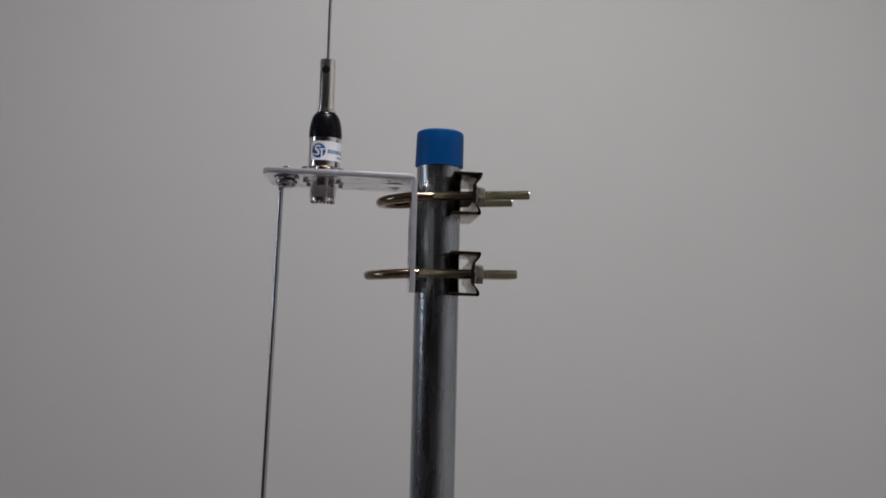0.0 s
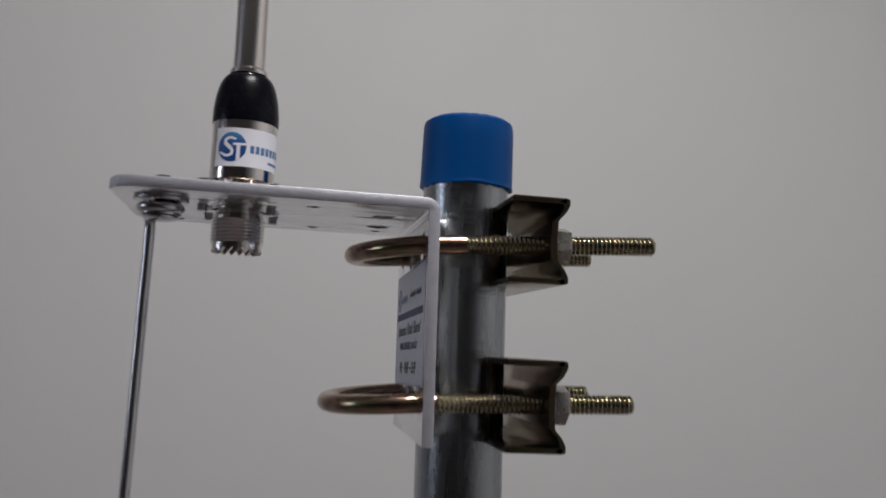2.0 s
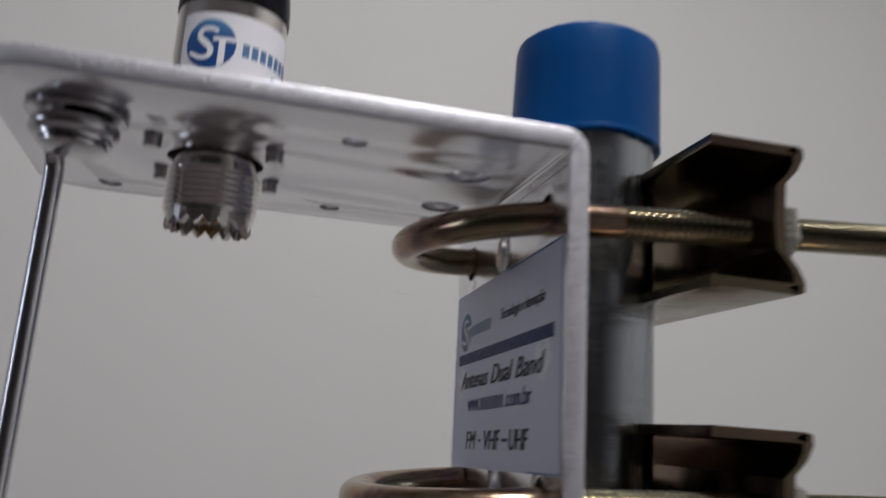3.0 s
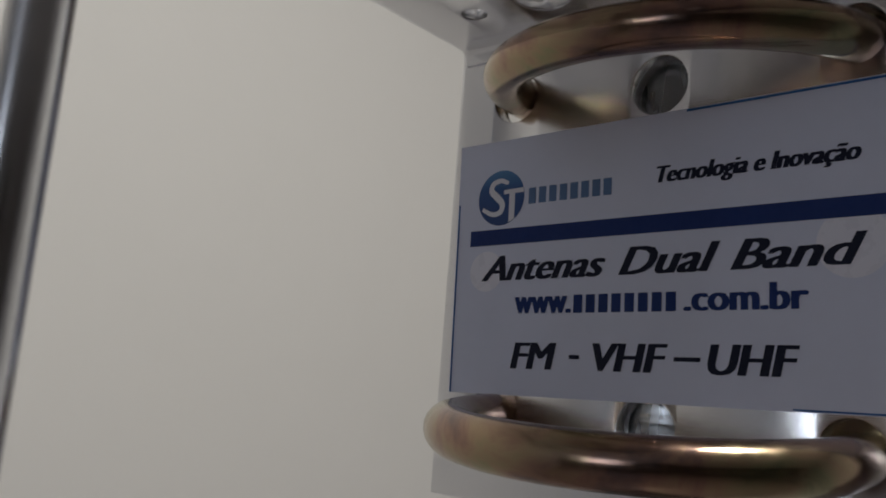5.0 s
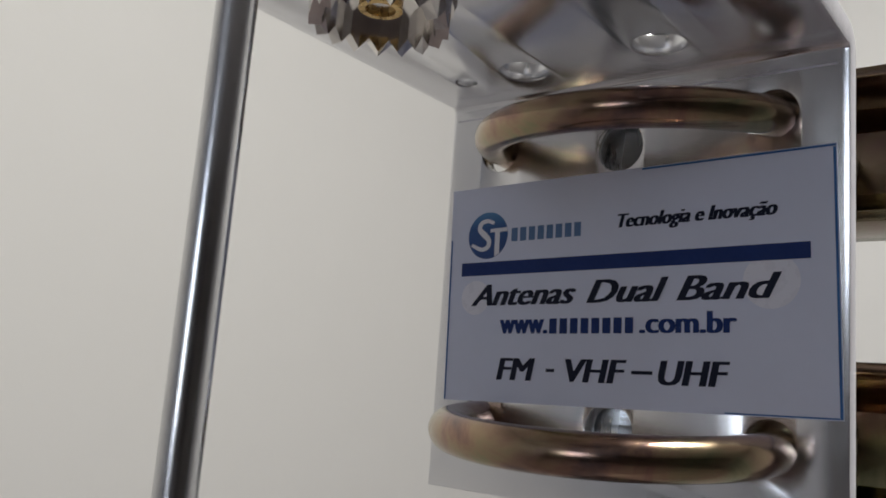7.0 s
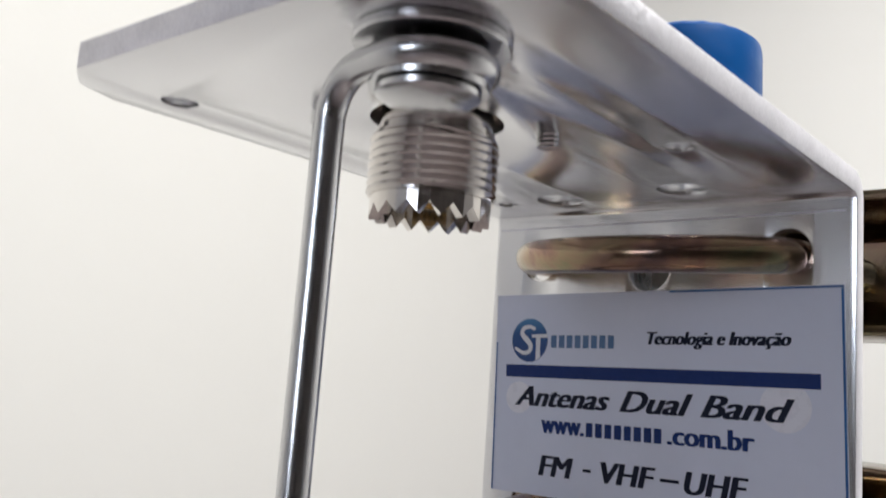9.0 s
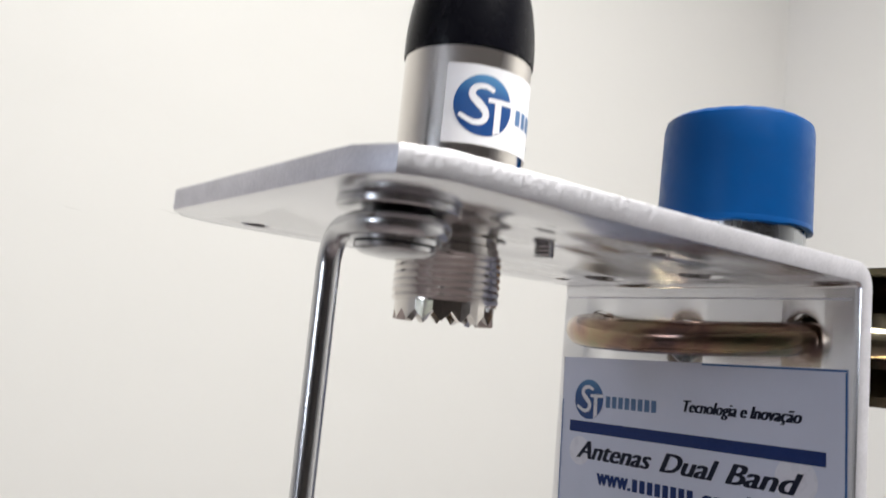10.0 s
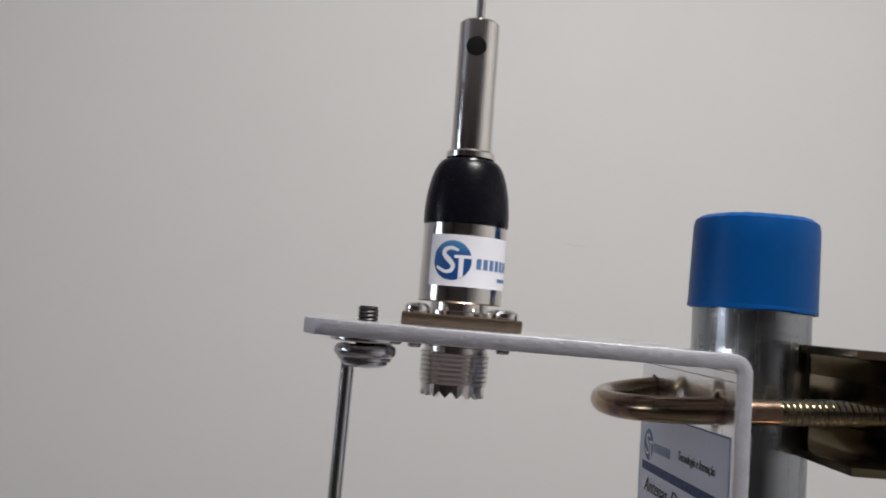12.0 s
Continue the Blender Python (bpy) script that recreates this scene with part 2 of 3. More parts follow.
def lettering(text, u0, u1, v0, v1, shear=0.0, bold=0.0):
    """Text as flat faces that fill the box u0..u1, v0..v1."""
    cu = bpy.data.curves.new("text", "FONT")
    cu.body, cu.shear, cu.size, cu.offset = text, shear, 10.0, bold
    cu.resolution_u, cu.fill_mode = 3, "FRONT"
    ob = bpy.data.objects.new("text", cu)
    me = ob.to_mesh()
    bm = bmesh.new()
    bm.from_mesh(me)
    ob.to_mesh_clear()
    bpy.data.objects.remove(ob)
    bpy.data.curves.remove(cu)
    xs, ys = [v.co.x for v in bm.verts], [v.co.y for v in bm.verts]
    for v in bm.verts:
        v.co.x = u0 + (v.co.x - min(xs)) / (max(xs) - min(xs)) * (u1 - u0)
        v.co.y = v0 + (v.co.y - min(ys)) / (max(ys) - min(ys)) * (v1 - v0)
        v.co.z = 0
    return bm


def heavy(text, u0, u1, v0, v1, shear=0.0, weight=0.3):
    """Bold lettering: the same strokes laid side by side."""
    out = bmesh.new()
    for k in (-0.5, 0.0, 0.5):
        bm = lettering(text, u0 + weight / 2, u1 - weight / 2, v0, v1, shear)
        for v in bm.verts:
            v.co.x += k * weight
            v.co.z = 0.015 * (k + 0.5)
        me = bpy.data.meshes.new("strokes")
        bm.to_mesh(me)
        bm.free()
        out.from_mesh(me)
        bpy.data.meshes.remove(me)
    return out


def patch(u0, u1, v0, v1, nu=1, bm=None):
    bm = bm or bmesh.new()
    cols = [(bm.verts.new((u0 + (u1 - u0) * i / nu, v0, 0)), bm.verts.new((u0 + (u1 - u0) * i / nu, v1, 0))) for i in range(nu + 1)]
    for (a, b), (c, d) in zip(cols, cols[1:]):
        bm.faces.new((a, c, d, b))
    return bm


def polygon(points, bm=None):
    bm = bm or bmesh.new()
    bm.faces.new([bm.verts.new((u, v, 0)) for u, v in points])
    return bm


def disc(u, v, r, n=32, bm=None):
    return polygon(ngon(r, n, 0, u, v), bm)


def mapped(bm, fn, cuts=0.0):
    """Carry flat artwork (u, v) on to a surface; cuts: spacing of extra cuts along u, for round surfaces."""
    if cuts:
        us = [v.co.x for v in bm.verts]
        u = math.ceil(min(us) / cuts) * cuts
        while u < max(us):
            bmesh.ops.bisect_plane(bm, geom=bm.verts[:] + bm.edges[:] + bm.faces[:], plane_co=(u + 1e-4, 0, 0), plane_no=(1, 0, 0))
            u += cuts
    for v in bm.verts:
        p = Vector(fn(v.co.x, v.co.y))
        v.co = p + Vector((-v.co.z, 0, 0))
    return bm


# ---- the room ----
def wall(name, x0, x1, y0, y1, z0, z1, mat, label, category="wall"):
    bm = bmesh.new()
    box(x0, x1, y0, y1, z0, z1, bm)
    me = bpy.data.meshes.new(name)
    bmesh.ops.recalc_face_normals(bm, faces=bm.faces)
    bm.to_mesh(me)
    bm.free()
    me.materials.append(mat)
    return tagged(new(name, me), label, category, kind="structure")


WX, EX, NY, SY, TOP = -3.4, 0.95, 0.62, -4.2, 2.42
wall("floor", WX - 0.1, EX + 0.1, SY - 0.1, NY + 0.1, -0.1, 0.0, FLOOR, "plain pale floor of the room", "floor")
wall("ceiling", WX - 0.1, EX + 0.1, SY - 0.1, NY + 0.1, TOP, TOP + 0.1, CEIL, "plain white painted ceiling", "ceiling")
wall("wall_north", WX - 0.1, EX + 0.1, NY, NY + 0.1, 0.0, TOP, WALL, "plain white painted wall behind the mast")
wall("wall_east", EX, EX + 0.1, SY, NY, 0.0, TOP, WALL, "plain white painted side wall")
# South and west walls are out of view, coloured dark in place of shade.
wall("wall_south", WX, EX, SY - 0.1, SY, 0.0, TOP, WALL_DIM, "unseen south wall, coloured dark for shade")
west = wall("wall_west", WX - 0.1, WX, SY, WIN_Y[0], 0.0, TOP, WALL_DIM, "unseen west wall, coloured dark for shade, with a window opening")
for n, (a, b, c, d) in enumerate([(WIN_Y[1], NY, 0.0, TOP), (WIN_Y[0], WIN_Y[1], 0.0, WIN_Z[0]), (WIN_Y[0], WIN_Y[1], WIN_Z[1], TOP)]):
    bm = box(WX - 0.1, WX, a, b, c, d)
    bmesh.ops.recalc_face_normals(bm, faces=bm.faces)
    me = bpy.data.meshes.new("wall_panel")
    bm.to_mesh(me)
    bm.free()
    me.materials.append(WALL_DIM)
    ob = new("wall_panel", me)
    ob.parent = west
window = tagged(new("window_1"), "grey framed window with a grid of panes", "window", kind="structure")
window.location = (WX - 0.05, (WIN_Y[0] + WIN_Y[1]) / 2, WIN_Z[0])
for n in range(8):
    y = -0.725 + 1.45 * n / 7
    bm = box(-0.02, 0.02, y - 0.02, y + 0.02, 0.0, 0.9)
    me = bpy.data.meshes.new("mullion")
    bm.to_mesh(me)
    bm.free()
    me.materials.append(FRAME)
    new("mullion", me).parent = window
for n in range(6):
    z = 0.9 * n / 5
    bm = box(-0.018, 0.018, -0.725, 0.725, z - 0.02, z + 0.02)
    me = bpy.data.meshes.new("glazing_bar")
    bm.to_mesh(me)
    bm.free()
    me.materials.append(FRAME)
    new("glazing_bar", me).parent = window

# two hairlines in the paint of the wall behind
for n, (x, z, w) in enumerate([(0.092, 1.577, 0.024), (0.012, 1.566, 0.014)]):
    bm = bmesh.new()
    pts = [(x + w * (i / 8 - 0.5), z - 0.0014 * i / 8 + 0.0006 * math.sin(i * 1.3)) for i in range(9)]
    prism([(a, b + 0.00035 * math.sin(math.pi * i / 8)) for i, (a, b) in enumerate(pts)] +
          [(a, b - 0.0003) for a, b in reversed(pts)], lambda a, b, c: (a, c, b), NY - 0.00012, NY + 0.002, bm)
    me = bpy.data.meshes.new("paint_crack")
    bm.to_mesh(me)
    bm.free()
    me.materials.append(CRACK)
    new("paint_crack", me).parent = bpy.data.objects["wall_north"]

# round ceiling light
fixture = thing("ceiling_light", (LAMP[0] * 1000, LAMP[1] * 1000, 920), "round white ceiling light fixed to the ceiling", "ceiling light")
part("base", lathe([(170, 890), (175, 895), (175, 918), (170, 920)], LAMP[0] * 1000, LAMP[1] * 1000), LAMPGLASS, fixture)

# ---- the mast ----
PX, PY, PR = 13.6, 2.5, 13.4
LEAN_PIPE = 0.02
mast = thing("mast_pipe", (PX + LEAN_PIPE * 1510, PY, -1500), "galvanised steel mast pipe standing on the floor", "pipe")
bm = lathe([(PR - 1.5, 20), (PR - 1.5, 22), (PR - 0.4, 22.3), (PR, 21.6)] + [(PR, z) for z in range(20, -1500, -40)] + [(PR, -1500)],
           PX, PY, 64)
for v in bm.verts:
    v.co.x += LEAN_PIPE * (10 - v.co.z)
part("tube", bm, GALV, mast)
cap = thing("pipe_cap", (PX, PY, 9.5), "blue plastic cap pushed over the pipe end", "pipe cap")
bm = lathe([(PR + 0.15, 13), (PR + 0.15, 10.7), (PR + 1.2, 10.7), (PR + 1.15, 14), (PR + 1.0, 24), (PR + 0.9, 28.9),
            (PR + 0.55, 30.4), (PR - 0.7, 31.3), (PR - 3.2, 31.7), (6, 31.9), (0.005, 32.0)], PX, PY, 72)
for v in bm.verts:
    a = math.atan2(v.co.y - PY, v.co.x - PX)
    if v.co.z > 28.5:
        v.co.z += 0.05 * math.sin(5 * a) + 0.07 * math.sin(23 * a + 1)
part("shell", bm, BLUE, cap)
bm = lathe([(PR + 0.15, 10.7), (PR + 0.15, 9.5), (PR + 1.0, 9.5), (PR + 1.3, 9.7), (PR + 1.27, 10.3), (PR + 1.2, 10.7)], PX, PY, 72)
for v in bm.verts:
    a = math.atan2(v.co.y - PY, v.co.x - PX)
    if v.co.z < 10.5:
        v.co.z += 0.12 * math.sin(3 * a) + 0.10 * math.sin(7 * a) + 0.07 * math.sin(17 * a)
part("lip", bm, BLUE, cap, "uneven blue moulded lip")

for a, z, r in ((-80, -97, 0.55), (-72, -148, 0.7), (-95, -121, 0.4)):
    a = radians(a)
    bm = bmesh.new()
    bmesh.ops.create_uvsphere(bm, u_segments=10, v_segments=6, radius=r)
    for v in bm.verts:
        v.co = Vector((PX + LEAN_PIPE * (10 - z) + (PR - 0.1) * math.cos(a), PY + (PR - 0.1) * math.sin(a), z)) + 0.3 * v.co * Vector((1, 1, 1)).length
    part("pit", bm, DARK_STEEL, mast, "small dark pit in the zinc")

# ---- the bracket: one bent sheet ----
T, RO = 3.2, 4.0
YB, YF, ARM, DROP = 30.4, -33.4, 87.6, 66.8
YC = (YB + YF) / 2
LB = math.pi / 2 * (RO - T / 2)
U0 = ARM - RO
LEN = U0 + LB + DROP - RO
CH = 7.5


LEAN_X = 0.018                # the drop stands a degree off square


def fold(u, y, w):
    if u <= U0:
        return (-ARM + u, y, -w)
    if u < U0 + LB:
        th, r = (u - U0) / LB * math.pi / 2, RO - w
        return (-RO + r * math.sin(th), y, -RO + r * math.cos(th))
    z = -RO - (u - U0 - LB)
    return (-w - LEAN_X * (z + RO), y, z)


def flat_u(x=None, z=None):
    return x + ARM if x is not None else U0 + LB + (-RO - z)


BX, BY = -75.5, -17.0        # bolt of the radial
AX, AY = -55.6, 0.0          # axis of the antenna
arm_holes = [(-33.4, 22, 2.0), (-34.2, -21, 2.0), (-76.2, 24, 2.2), (-12.8, 21, 1.7), (-12.9, 10.2, 3.7), (-13.2, -11.6, 3.7),
             (-33.6, 22 - 46, 0.0), (AX, AY, 8.15), (BX, BY, 2.4)]
drop_holes = [(20.3, -11.7, 3.5), (-23.9, -11.2, 3.2), (-1.4, -13.4, 3.7), (20.3, -54.6, 3.5), (-23.9, -55.0, 3.2), (-1.4, -55.2, 3.7)]
outline = [(CH, YF), (LEN, YF), (LEN, YB), (U0, YB), (CH - 1.2, YB + 1.0), (CH * 0.35 - 1.5, YB + 1.0 - CH * 0.3), (-1.7, YB + 1.0 - CH), (0, YF + CH), (CH * 0.35, YF + CH * 0.3)]
bm = sheet(outline, [(flat_u(x=x), y, r) for x, y, r in arm_holes if r] + [(flat_u(z=z), y, r) for y, z, r in drop_holes], T, 0.25)
for k in range(11):
    bmesh.ops.bisect_plane(bm, geom=bm.verts[:] + bm.edges[:] + bm.faces[:], plane_co=(U0 + LB * k / 10, 0, 0), plane_no=(1, 0, 0))
for f in bm.faces:
    f.material_index = 1 if abs(f.normal.z) < 0.5 and (f.calc_center_median().y > YB - 1 or f.calc_center_median().y < YF + 1 or f.calc_center_median().x < CH + 0.5 or f.calc_center_median().x > LEN - 0.5) else 0
for v in bm.verts:
    v.co = Vector(fold(v.co.x, v.co.y, T - v.co.z))
bracket = thing("antenna_bracket", (0, YC, -DROP), "L-shaped aluminium bracket clamped to the mast pipe", "bracket")
part("angle_plate", bm, [ALU, ALU_EDGE], bracket)

for z in (-5.6,):
    part("score_line", box(-T - 0.02 - LEAN_X * (z + RO), -T + 0.3, YF + 1.5, YB - 1.0, z - 0.15, z + 0.15), ALU_EDGE, bracket, "faint score line along the bend")

# printed label on the drop of the bracket
LY, LZ, LTURN = -1.7, -34.7, 0.028


def on_label(lift):
    return lambda u, v: (-T - lift - LEAN_X * (LZ + v + LTURN * u + RO), LY - u + LTURN * v, LZ + v + LTURN * u)


def label_part(name, bm, mat, parent, lift=0.12, label=""):
    return part(name, mapped(bm, on_label(lift)), mat, parent, label, smooth=False)


bm = bmesh.new()
prism([(-30.5, -17.4), (30.6, -17.4), (30.6, 17.6), (-30.5, 17.6)], lambda a, b, c: on_label(c)(a, b), 0.01, 0.08, bm)
label = part("label", bm, PAPER, bracket, "white printed label with navy lettering", smooth=False)
for u0, u1, v0, v1 in ((-30.4, -30.1, -17.3, 9), (30.15, 30.5, -17.3, 17.1), (4, 30.5, 17.2, 17.5), (16, 30.1, -17.3, -17.1)):
    label_part("border_line", patch(u0, u1, v0, v1), LOGO_BLUE, label)
label_part("rule", patch(-28.0, 27.2, 2.8, 5.0), NAVY, label, label="navy rule")


def emblem(u, v, r):
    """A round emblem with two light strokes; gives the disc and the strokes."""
    strokes = bmesh.new()
    knots = [(0.30, 0.50), (0.0, 0.62), (-0.34, 0.54), (-0.42, 0.28), (-0.18, 0.04), (0.06, -0.22), (0.0, -0.50), (-0.34, -0.58), (-0.80, -0.36)]
    line = []
    for i in range(len(knots) - 1):
        p = [Vector(knots[max(0, min(len(knots) - 1, i + k))]) for k in (-1, 0, 1, 2)]
        for k in range(3):
            w = k / 3
            line.append(0.5 * (2 * p[1] + (p[2] - p[0]) * w + (2 * p[0] - 5 * p[1] + 4 * p[2] - p[3]) * w ** 2 + (3 * p[1] - p[0] - 3 * p[2] + p[3]) * w ** 3))
    line.append(Vector(knots[-1]))
    sides = []
    for i, p in enumerate(line):
        d = (line[min(i + 1, len(line) - 1)] - line[max(i - 1, 0)]).normalized()
        w = 0.13 - 0.06 * abs(2 * i / (len(line) - 1) - 1)
        sides.append(((u + r * (p.x - d.y * w), v + r * (p.y + d.x * w)), (u + r * (p.x + d.y * w), v + r * (p.y - d.x * w))))
    for (a, b), (c, d) in zip(sides, sides[1:]):
        polygon([a, b, d, c], strokes)
    polygon([(u + 0.36 * r, v + 0.12 * r), (u + 0.36 * r, v - 0.92 * r), (u + 0.60 * r, v - 0.78 * r), (u + 0.60 * r, v + 0.12 * r)], strokes)
    polygon([(u + 0.12 * r, v + 0.12 * r), (u + 0.98 * r, v + 0.12 * r), (u + 0.95 * r, v + 0.29 * r), (u + 0.12 * r, v + 0.27 * r)], strokes)
    return disc(u, v, r), strokes


def bars(u0, u1, v0, v1, n, gap=0.28):
    w = (u1 - u0) / n
    return [patch(u0 + w * i, u0 + w * (i + 1 - gap), v0, v1) for i in range(n)]


d, s = emblem(-23.0, 9.4, 3.9)
mark = label_part("emblem", d, EMBLEM, label, 0.11, "round blue emblem")
label_part("emblem_stroke", s, PAPER_WHITE, label, 0.13)
for bm in bars(-18.4, -5.4, 8.1, 10.3, 8):
    label_part("name_bar", bm, SLATE, label, 0.12)
label_part("slogan", heavy("Tecnologia e Inovação", 0.2, 23.2, 8.2, 10.9, 0.3, 0.34), INK, label)
for word, u0, u1, v0 in (("Antenas", -25.8, -6.4, -2.2), ("Dual", -4.7, 8.2, -2.2), ("Band", 9.3, 23.6, -2.2)):
    label_part("headline_word", heavy(word, u0, u1, v0, 1.25, 0.38, 0.50), INK, label)
for u, v, r in ((22.2, 0.1, 3.7), (-25.0, -0.8, 2.8)):
    label_part("film_bubble", disc(u, v, r), BUBBLE, label, 0.09, "pale round spot in the label film")
label_part("address_prefix", heavy("www.", -20.0, -11.2, -6.7, -4.5, 0, 0.42), NAVY, label)
for bm in bars(-10.9, 3.4, -6.7, -4.4, 8):
    label_part("address_bar", bm, NAVY, label)
label_part("address_suffix", heavy(".com.br", 3.8, 17.8, -6.7, -3.7, 0, 0.45), NAVY, label)
for word, u0, u1 in (("FM", -20.3, -13.2), ("VHF", -8.0, 2.0), ("UHF", 6.7, 16.8)):
    label_part("band_name", heavy(word, u0, u1, -13.9, -10.5, 0.2, 0.50), INK, label)
for u0, u1 in ((-11.3, -9.8), (2.7, 5.9)):
    label_part("dash", patch(u0, u1, -12.5, -12.0), INK, label)


# ---- U-bolt clamps ----
def u_bolt(zp, apex, tip_front, tip_back, slope, saddle_z, saddle_x, t0, name_label):
    """zp: height at the plate; slope: rise per length towards the tips; t0: where the thread begins."""
    y0, y1, r = -24.5, 20.3, 2.75
    yc, rb = (y0 + y1) / 2, (y1 - y0) / 2
    at = lambda x, y: (x, y, zp + slope * x + 0.06 * min(0.0, x + 3.0) + 0.012 * (y - y1))
    xb = apex + r + rb
    bolt = thing("u_bolt", at(apex, yc), name_label, "U-bolt", "U-bolt clamps on the mast")
    path = [at(t0, y0)] + [at(x, y0) for x in (t0 - 3, xb + 2)] + \
           [at(xb - rb * math.sin(a), yc - rb * math.cos(a)) for a in [math.pi * i / 28 for i in range(29)]] + [at(xb + 2, y1), at(t0, y1)]
    part("bent_rod", sweep(path, r, 20), ZINC, bolt)
    for y, tip in ((y0, tip_front), (y1, tip_back)):
        part("threaded_leg", thread(at(t0 - 0.5, y), at(tip, y), r + 0.1, 0.45, 1.32), ZINC_GOLD, bolt)
    # saddle: a pressed channel with two flanges with toothed notches for the pipe
    x0, x1 = saddle_x
    z0, z1 = saddle_z
    ya, yb = -33.5, 30.0
    th = 1.8
    bm = bmesh.new()
    notch = [(x0, PY - 11)] + [(PX + (PR + g) * math.cos(a), PY + (PR + g) * math.sin(a)) for a, g in [(radians(-52 + 104 * i / 24), (0.1, 1.3)[i % 2]) for i in range(25)]] + [(x0, PY + 11)]
    web = x1 - 4.0
    flange = [(x0, ya), *[p for p in notch], (x0, yb), (x1 - 1.0, yb), (x1 - 1.0, ya)]
    prism(flange, lambda a, b, c: (a, b, c), z1 - th, z1, bm, 0.3)
    prism(flange, lambda a, b, c: (a, b, c), z0, z0 + th, bm, 0.3)
    zc, hh = (z0 + z1) / 2, (z1 - z0) / 2
    outer = [(x1 - 1.2, hh), (x1, hh - 0.4), (x1 + 0.1, hh - 2.0), (x1 - 1.0, hh - 4.2), (web + 0.9, hh - 6.5), (web + 0.6, 0)]
    outer += [(a, -b) for a, b in reversed(outer[:-1])]
    inner = [(a - th, b * (1 - th / hh * 0.6)) for a, b in outer]
    prism(outer + inner[::-1], lambda a, b, c: (a, c, zc + b), ya, yb, bm)
    saddle = part("saddle", bm, ZINC_DARK, bolt, "dull pressed steel saddle")
    for y in (y0, y1):
        x = web + 0.7
        zl = at(x, y)[2]
        part("washer", lathe([(3.1, x), (6.3, x), (6.4, x + 0.3), (6.4, x + 1.0), (6.2, x + 1.2), (3.1, x + 1.2)], y, zl, 32, axis="x"), STEEL, bolt)
        bm = prism(ngon(5.6, 6, 0.3, y, zl), lambda a, b, c: (c, a, b), x + 1.2, x + 5.8, None, 0.5)
        part("nut", bm, NUT, bolt, "bright hexagon nut")
    return bolt


u_bolt(-11.3, -23.6, 65.0, 61.4, 0.060, (-21.6, 2.8), (20.2, 36.5), 9.0, "yellow zinc-plated U-bolt round the mast under the bracket's bend")
u_bolt(-55.3, -29.0, 59.4, 61.6, 0.028, (-67.6, -42.4), (20.4, 37.4), 2.5, "yellow zinc-plated U-bolt round the mast at the bracket's foot")

# ---- the antenna ----
antenna = thing("whip_antenna", (AX, AY, 0), "nickel-plated whip antenna with a black cone on the bracket", "antenna")
bm = box(AX - 13, AX + 13, AY - 13, AY + 13, 0.05, 2.6, None, 0.3)
part("flange", bm, FLANGE, antenna, "square brown metal flange")
for sx in (-9.7, 9.7):
    for sy in (-9.7, 9.7):
        x, y = AX + sx, AY + sy
        part("flange_screw", lathe([(2.7, 2.6), (2.8, 3.0), (2.7, 3.9), (2.0, 4.5), (0.6, 4.7), (0.005, 4.7)], x, y, 20), NICKEL, antenna)
        part("screw_end", thread((x, y, 1.0), (x, y, -5.0), 1.6, 0.25, 0.6, 12), STEEL, antenna)
part("neck", lathe([(7.6, 2.6), (7.6, 3.4), (6.6, 3.6), (6.6, 5.4)], AX, AY), NICKEL, antenna)
part("body", lathe([(6, 5.3), (9.3, 5.3), (9.55, 5.6), (9.55, 22.9), (9.3, 23.2), (9.0, 23.2)], AX, AY, 64), NICKEL, antenna)
cone = [(9.3, 23.0), (9.75, 23.2), (9.8, 24)]
for i in range(15):
    k = i / 14
    cone.append((5.0 + 4.8 * math.cos(k * math.pi / 2) ** 0.84, 25.0 + 13.4 * math.sin(k * math.pi / 2) ** 1.15 if k else 25.0))
part("cone", lathe(cone + [(4.6, 38.6)], AX, AY, 64), BLACK, antenna, "black moulded plastic cone")
part("collar", lathe([(5.2, 38.4), (5.7, 38.7), (5.7, 39.9), (5.3, 40.4), (4.8, 40.5)], AX, AY), NICKEL, antenna)
part("post", lathe([(4.75, 40.3), (4.75, 70.6), (4.3, 71.1), (1.2, 71.1)], AX, AY, 64), NICKEL, antenna)
bm = lathe([(2.3, -4.0), (2.3, -4.8), (1.6, -4.86), (0.005, -4.86)], 0, 0, 24)
bmesh.ops.rotate(bm, verts=bm.verts, cent=(0, 0, 0), matrix=Euler((radians(-90), 0, radians(-10))).to_matrix())
bmesh.ops.translate(bm, verts=bm.verts, vec=(AX, AY, 64.3))
part("set_screw", bm, HOLE, antenna, "black socket set screw")
part("whip", sweep([(AX, AY, 71), (AX + 0.3, AY, 160), (AX + 1.4, AY, 300), (AX + 4, AY, 440)], 1.05, 12), STEEL, antenna, "thin straight steel whip")

BR = 9.55


def on_body(lift):
    """u runs round the body from the front to the east, v up it."""
    def fn(u, v):
        a = u / BR - math.pi / 2
        return (AX + (BR + lift) * math.cos(a), AY + (BR + lift) * math.sin(a), v)
    return fn


def body_part(name, bm, mat, lift, label=""):
    return part(name, mapped(bm, on_body(lift), 0.8), mat, antenna if name == "name_label" else name_label, label)


name_label = None
name_label = body_part("name_label", patch(-8.8, 18.5, 8.9, 20.3), PAPER_WHITE, 0.06, "white paper label with a blue emblem")
d, s = emblem(-3.1, 14.6, 4.4)
body_part("emblem", d, EMBLEM, 0.10, "round blue emblem")
body_part("emblem_stroke", s, PAPER_WHITE, 0.13)
for bm in bars(2.4, 15.5, 13.0, 15.3, 8):
    body_part("name_bar", bm, SLATE, 0.10)
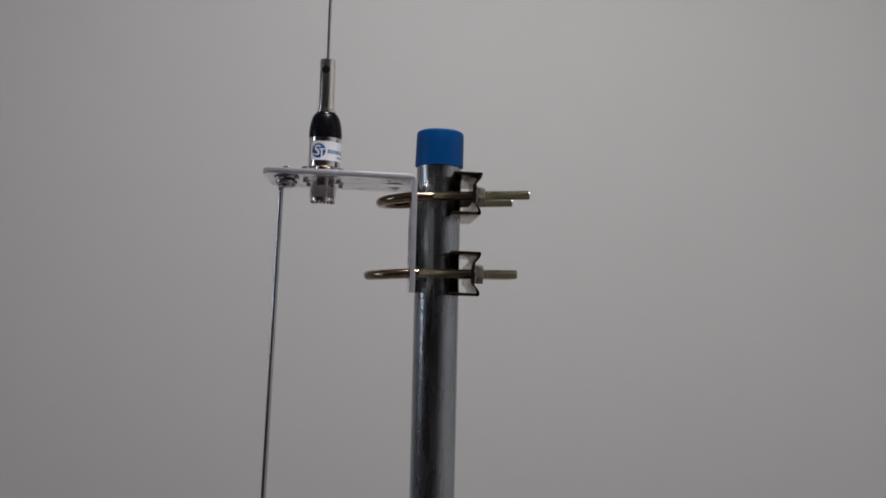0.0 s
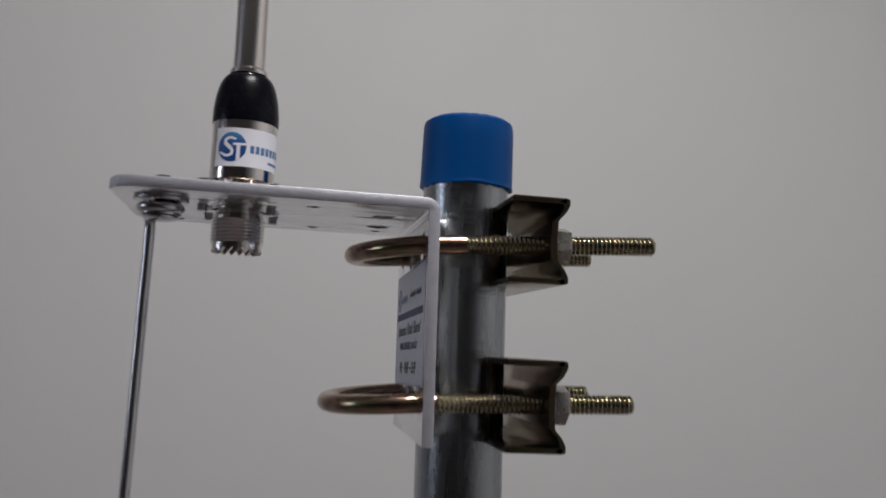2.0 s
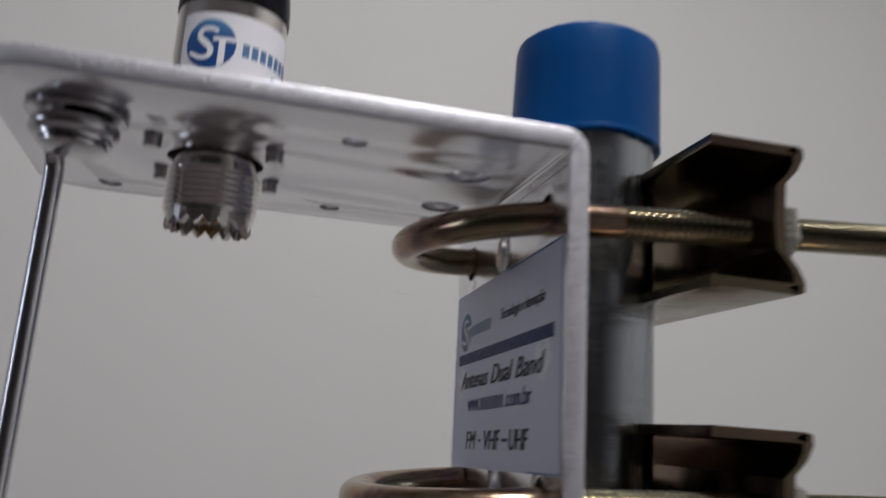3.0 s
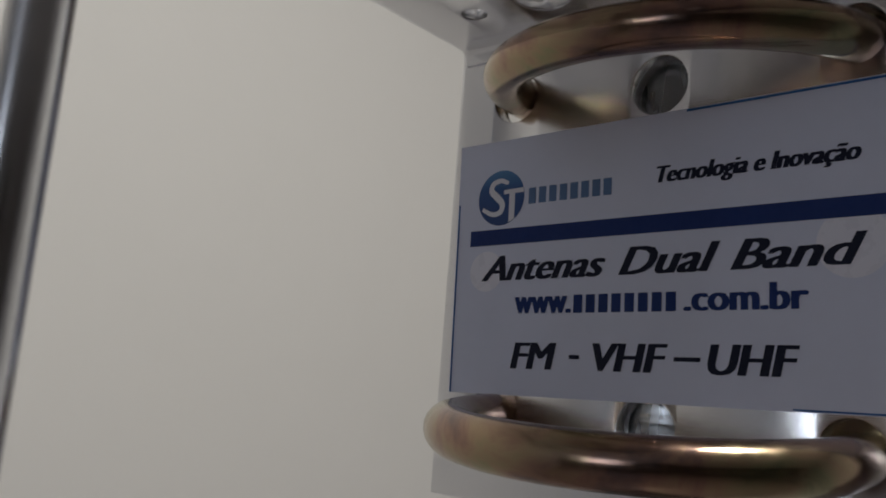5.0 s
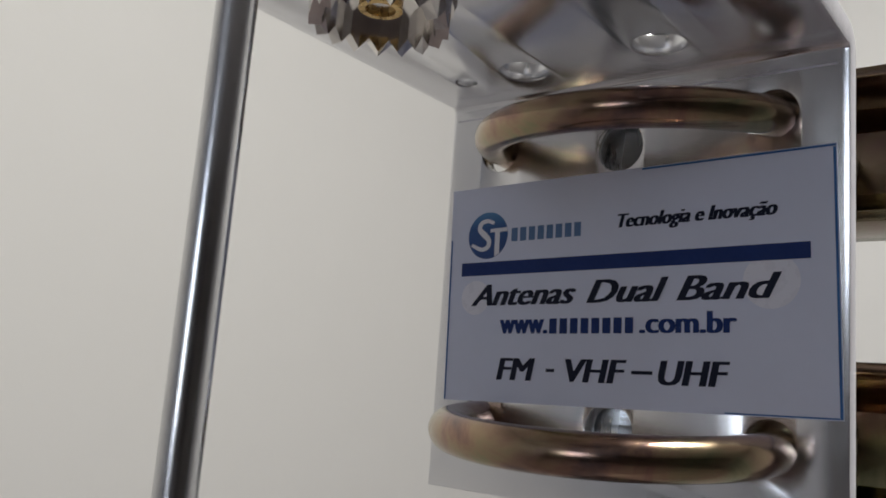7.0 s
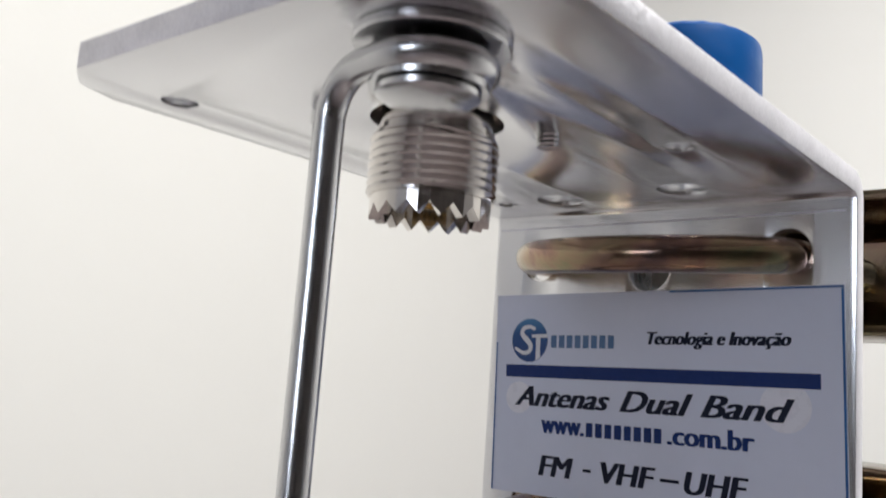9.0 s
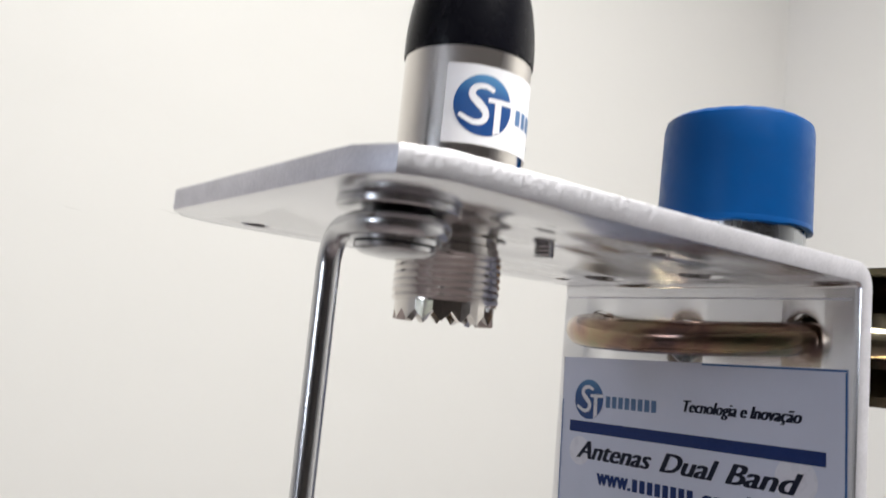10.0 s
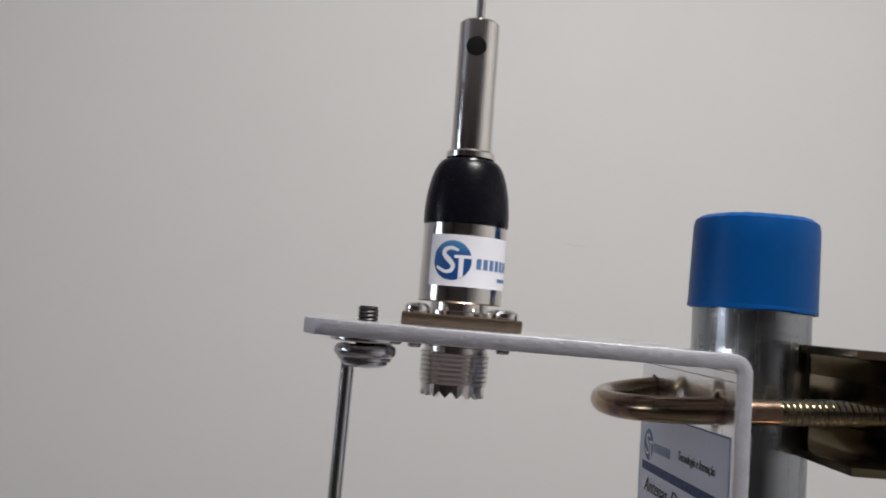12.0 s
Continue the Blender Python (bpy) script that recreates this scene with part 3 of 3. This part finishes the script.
body_part("small_bar", patch(8.5, 15.5, 10.6, 11.4, 8), SLATE, 0.10)

# socket under the bracket
socket = part("socket", lathe([(6.9, 0.0), (6.9, -4.4), (7.2, -4.6), (7.2, -6.0)], AX, AY, 48), NICKEL, antenna, "nickel-plated coaxial socket")
part("socket_thread", thread((AX, AY, -5.6), (AX, AY, -13.0), 7.9, 0.27, 1.06, 40), NICKEL, antenna)
bm = bmesh.new()
TEETH = 17
ring = {}
for i in range(TEETH * 2):
    a = math.pi * i / TEETH
    deep = -15.7 if i % 2 == 0 else -14.3
    for r in (5.9, 7.3):
        for z in (-12.0, deep):
            ring[i, r, z == deep] = bm.verts.new((AX + r * math.cos(a), AY + r * math.sin(a), z))
for i in range(TEETH * 2):
    j = (i + 1) % (TEETH * 2)
    for r in (5.9, 7.3):
        bm.faces.new((ring[i, r, False], ring[j, r, False], ring[j, r, True], ring[i, r, True]))
    bm.faces.new((ring[i, 5.9, True], ring[j, 5.9, True], ring[j, 7.3, True], ring[i, 7.3, True]))
part("castellation", bm, NICKEL, antenna, smooth=False)
part("insulator", lathe([(5.95, -10.6), (5.95, -12.4), (2.5, -12.4), (2.4, -12.9)], AX, AY, 40), TEFLON, antenna, "pale insulator")
part("contact", lathe([(2.3, -11.8), (2.3, -13.6), (1.6, -13.6), (1.5, -12.2), (0.005, -12.2)], AX, AY, 24), GOLD, antenna, "gilt centre contact")

# ---- the ground radial ----
radial = thing("ground_radial", (BX, BY, -6), "stainless steel radial rod bolted under the bracket's end", "antenna radial")
RZ, RR, LOOP = -5.9, 1.5, 5.0
X0, Y0 = -79.3, -8.2
ex, ey = X0 - BX, Y0 - BY
ang = math.atan2(ey, ex)
path = []
for i in range(34):
    a = ang + 1.02 + math.pi * 2 * (0.82 - i / 33 * 0.82)
    path.append((BX + LOOP * math.cos(a), BY + LOOP * math.sin(a), RZ - 0.5 * i / 33))
last = Vector(path[-1])
top = Vector((X0, Y0, RZ - 0.5))
d = (top - last).normalized()
BEND = 4.6
for k in (0.35, 0.7):
    path.append(tuple(last.lerp(top - d * BEND, k)))
for i in range(11):
    a = math.pi / 2 * i / 10
    path.append(tuple(top - d * BEND * (1 - math.sin(a)) + Vector((0, 0, -BEND * (1 - math.cos(a))))))
p = Vector(path[-1])
path += [(p.x + 0.0037 * z, p.y + 0.0157 * z, p.z + z) for z in (-20, -60, -120, -200, -300, -480)]
part("rod", sweep(path, RR, 18), STEEL, radial)
part("washer", lathe([(2.6, -3.25), (7.2, -3.25), (7.4, -3.5), (7.4, -4.1), (7.2, -4.35), (2.6, -4.35)], BX, BY, 40), STEEL, radial)
part("lower_washer", lathe([(2.6, -7.4), (5.4, -7.4), (5.6, -7.6), (5.5, -8.2), (2.6, -8.2)], BX, BY, 32), STEEL, radial)
part("screw_head", lathe([(4.6, -8.2), (4.9, -8.4), (4.8, -8.9), (4.0, -9.4), (2.2, -9.7), (0.005, -9.8)], BX, BY, 32), STEEL, radial, "bright domed screw head")
part("screw_shank", thread((BX, BY, -8), (BX, BY, 3.0), 2.2, 0.35, 0.8, 20), DARK_STEEL, radial)
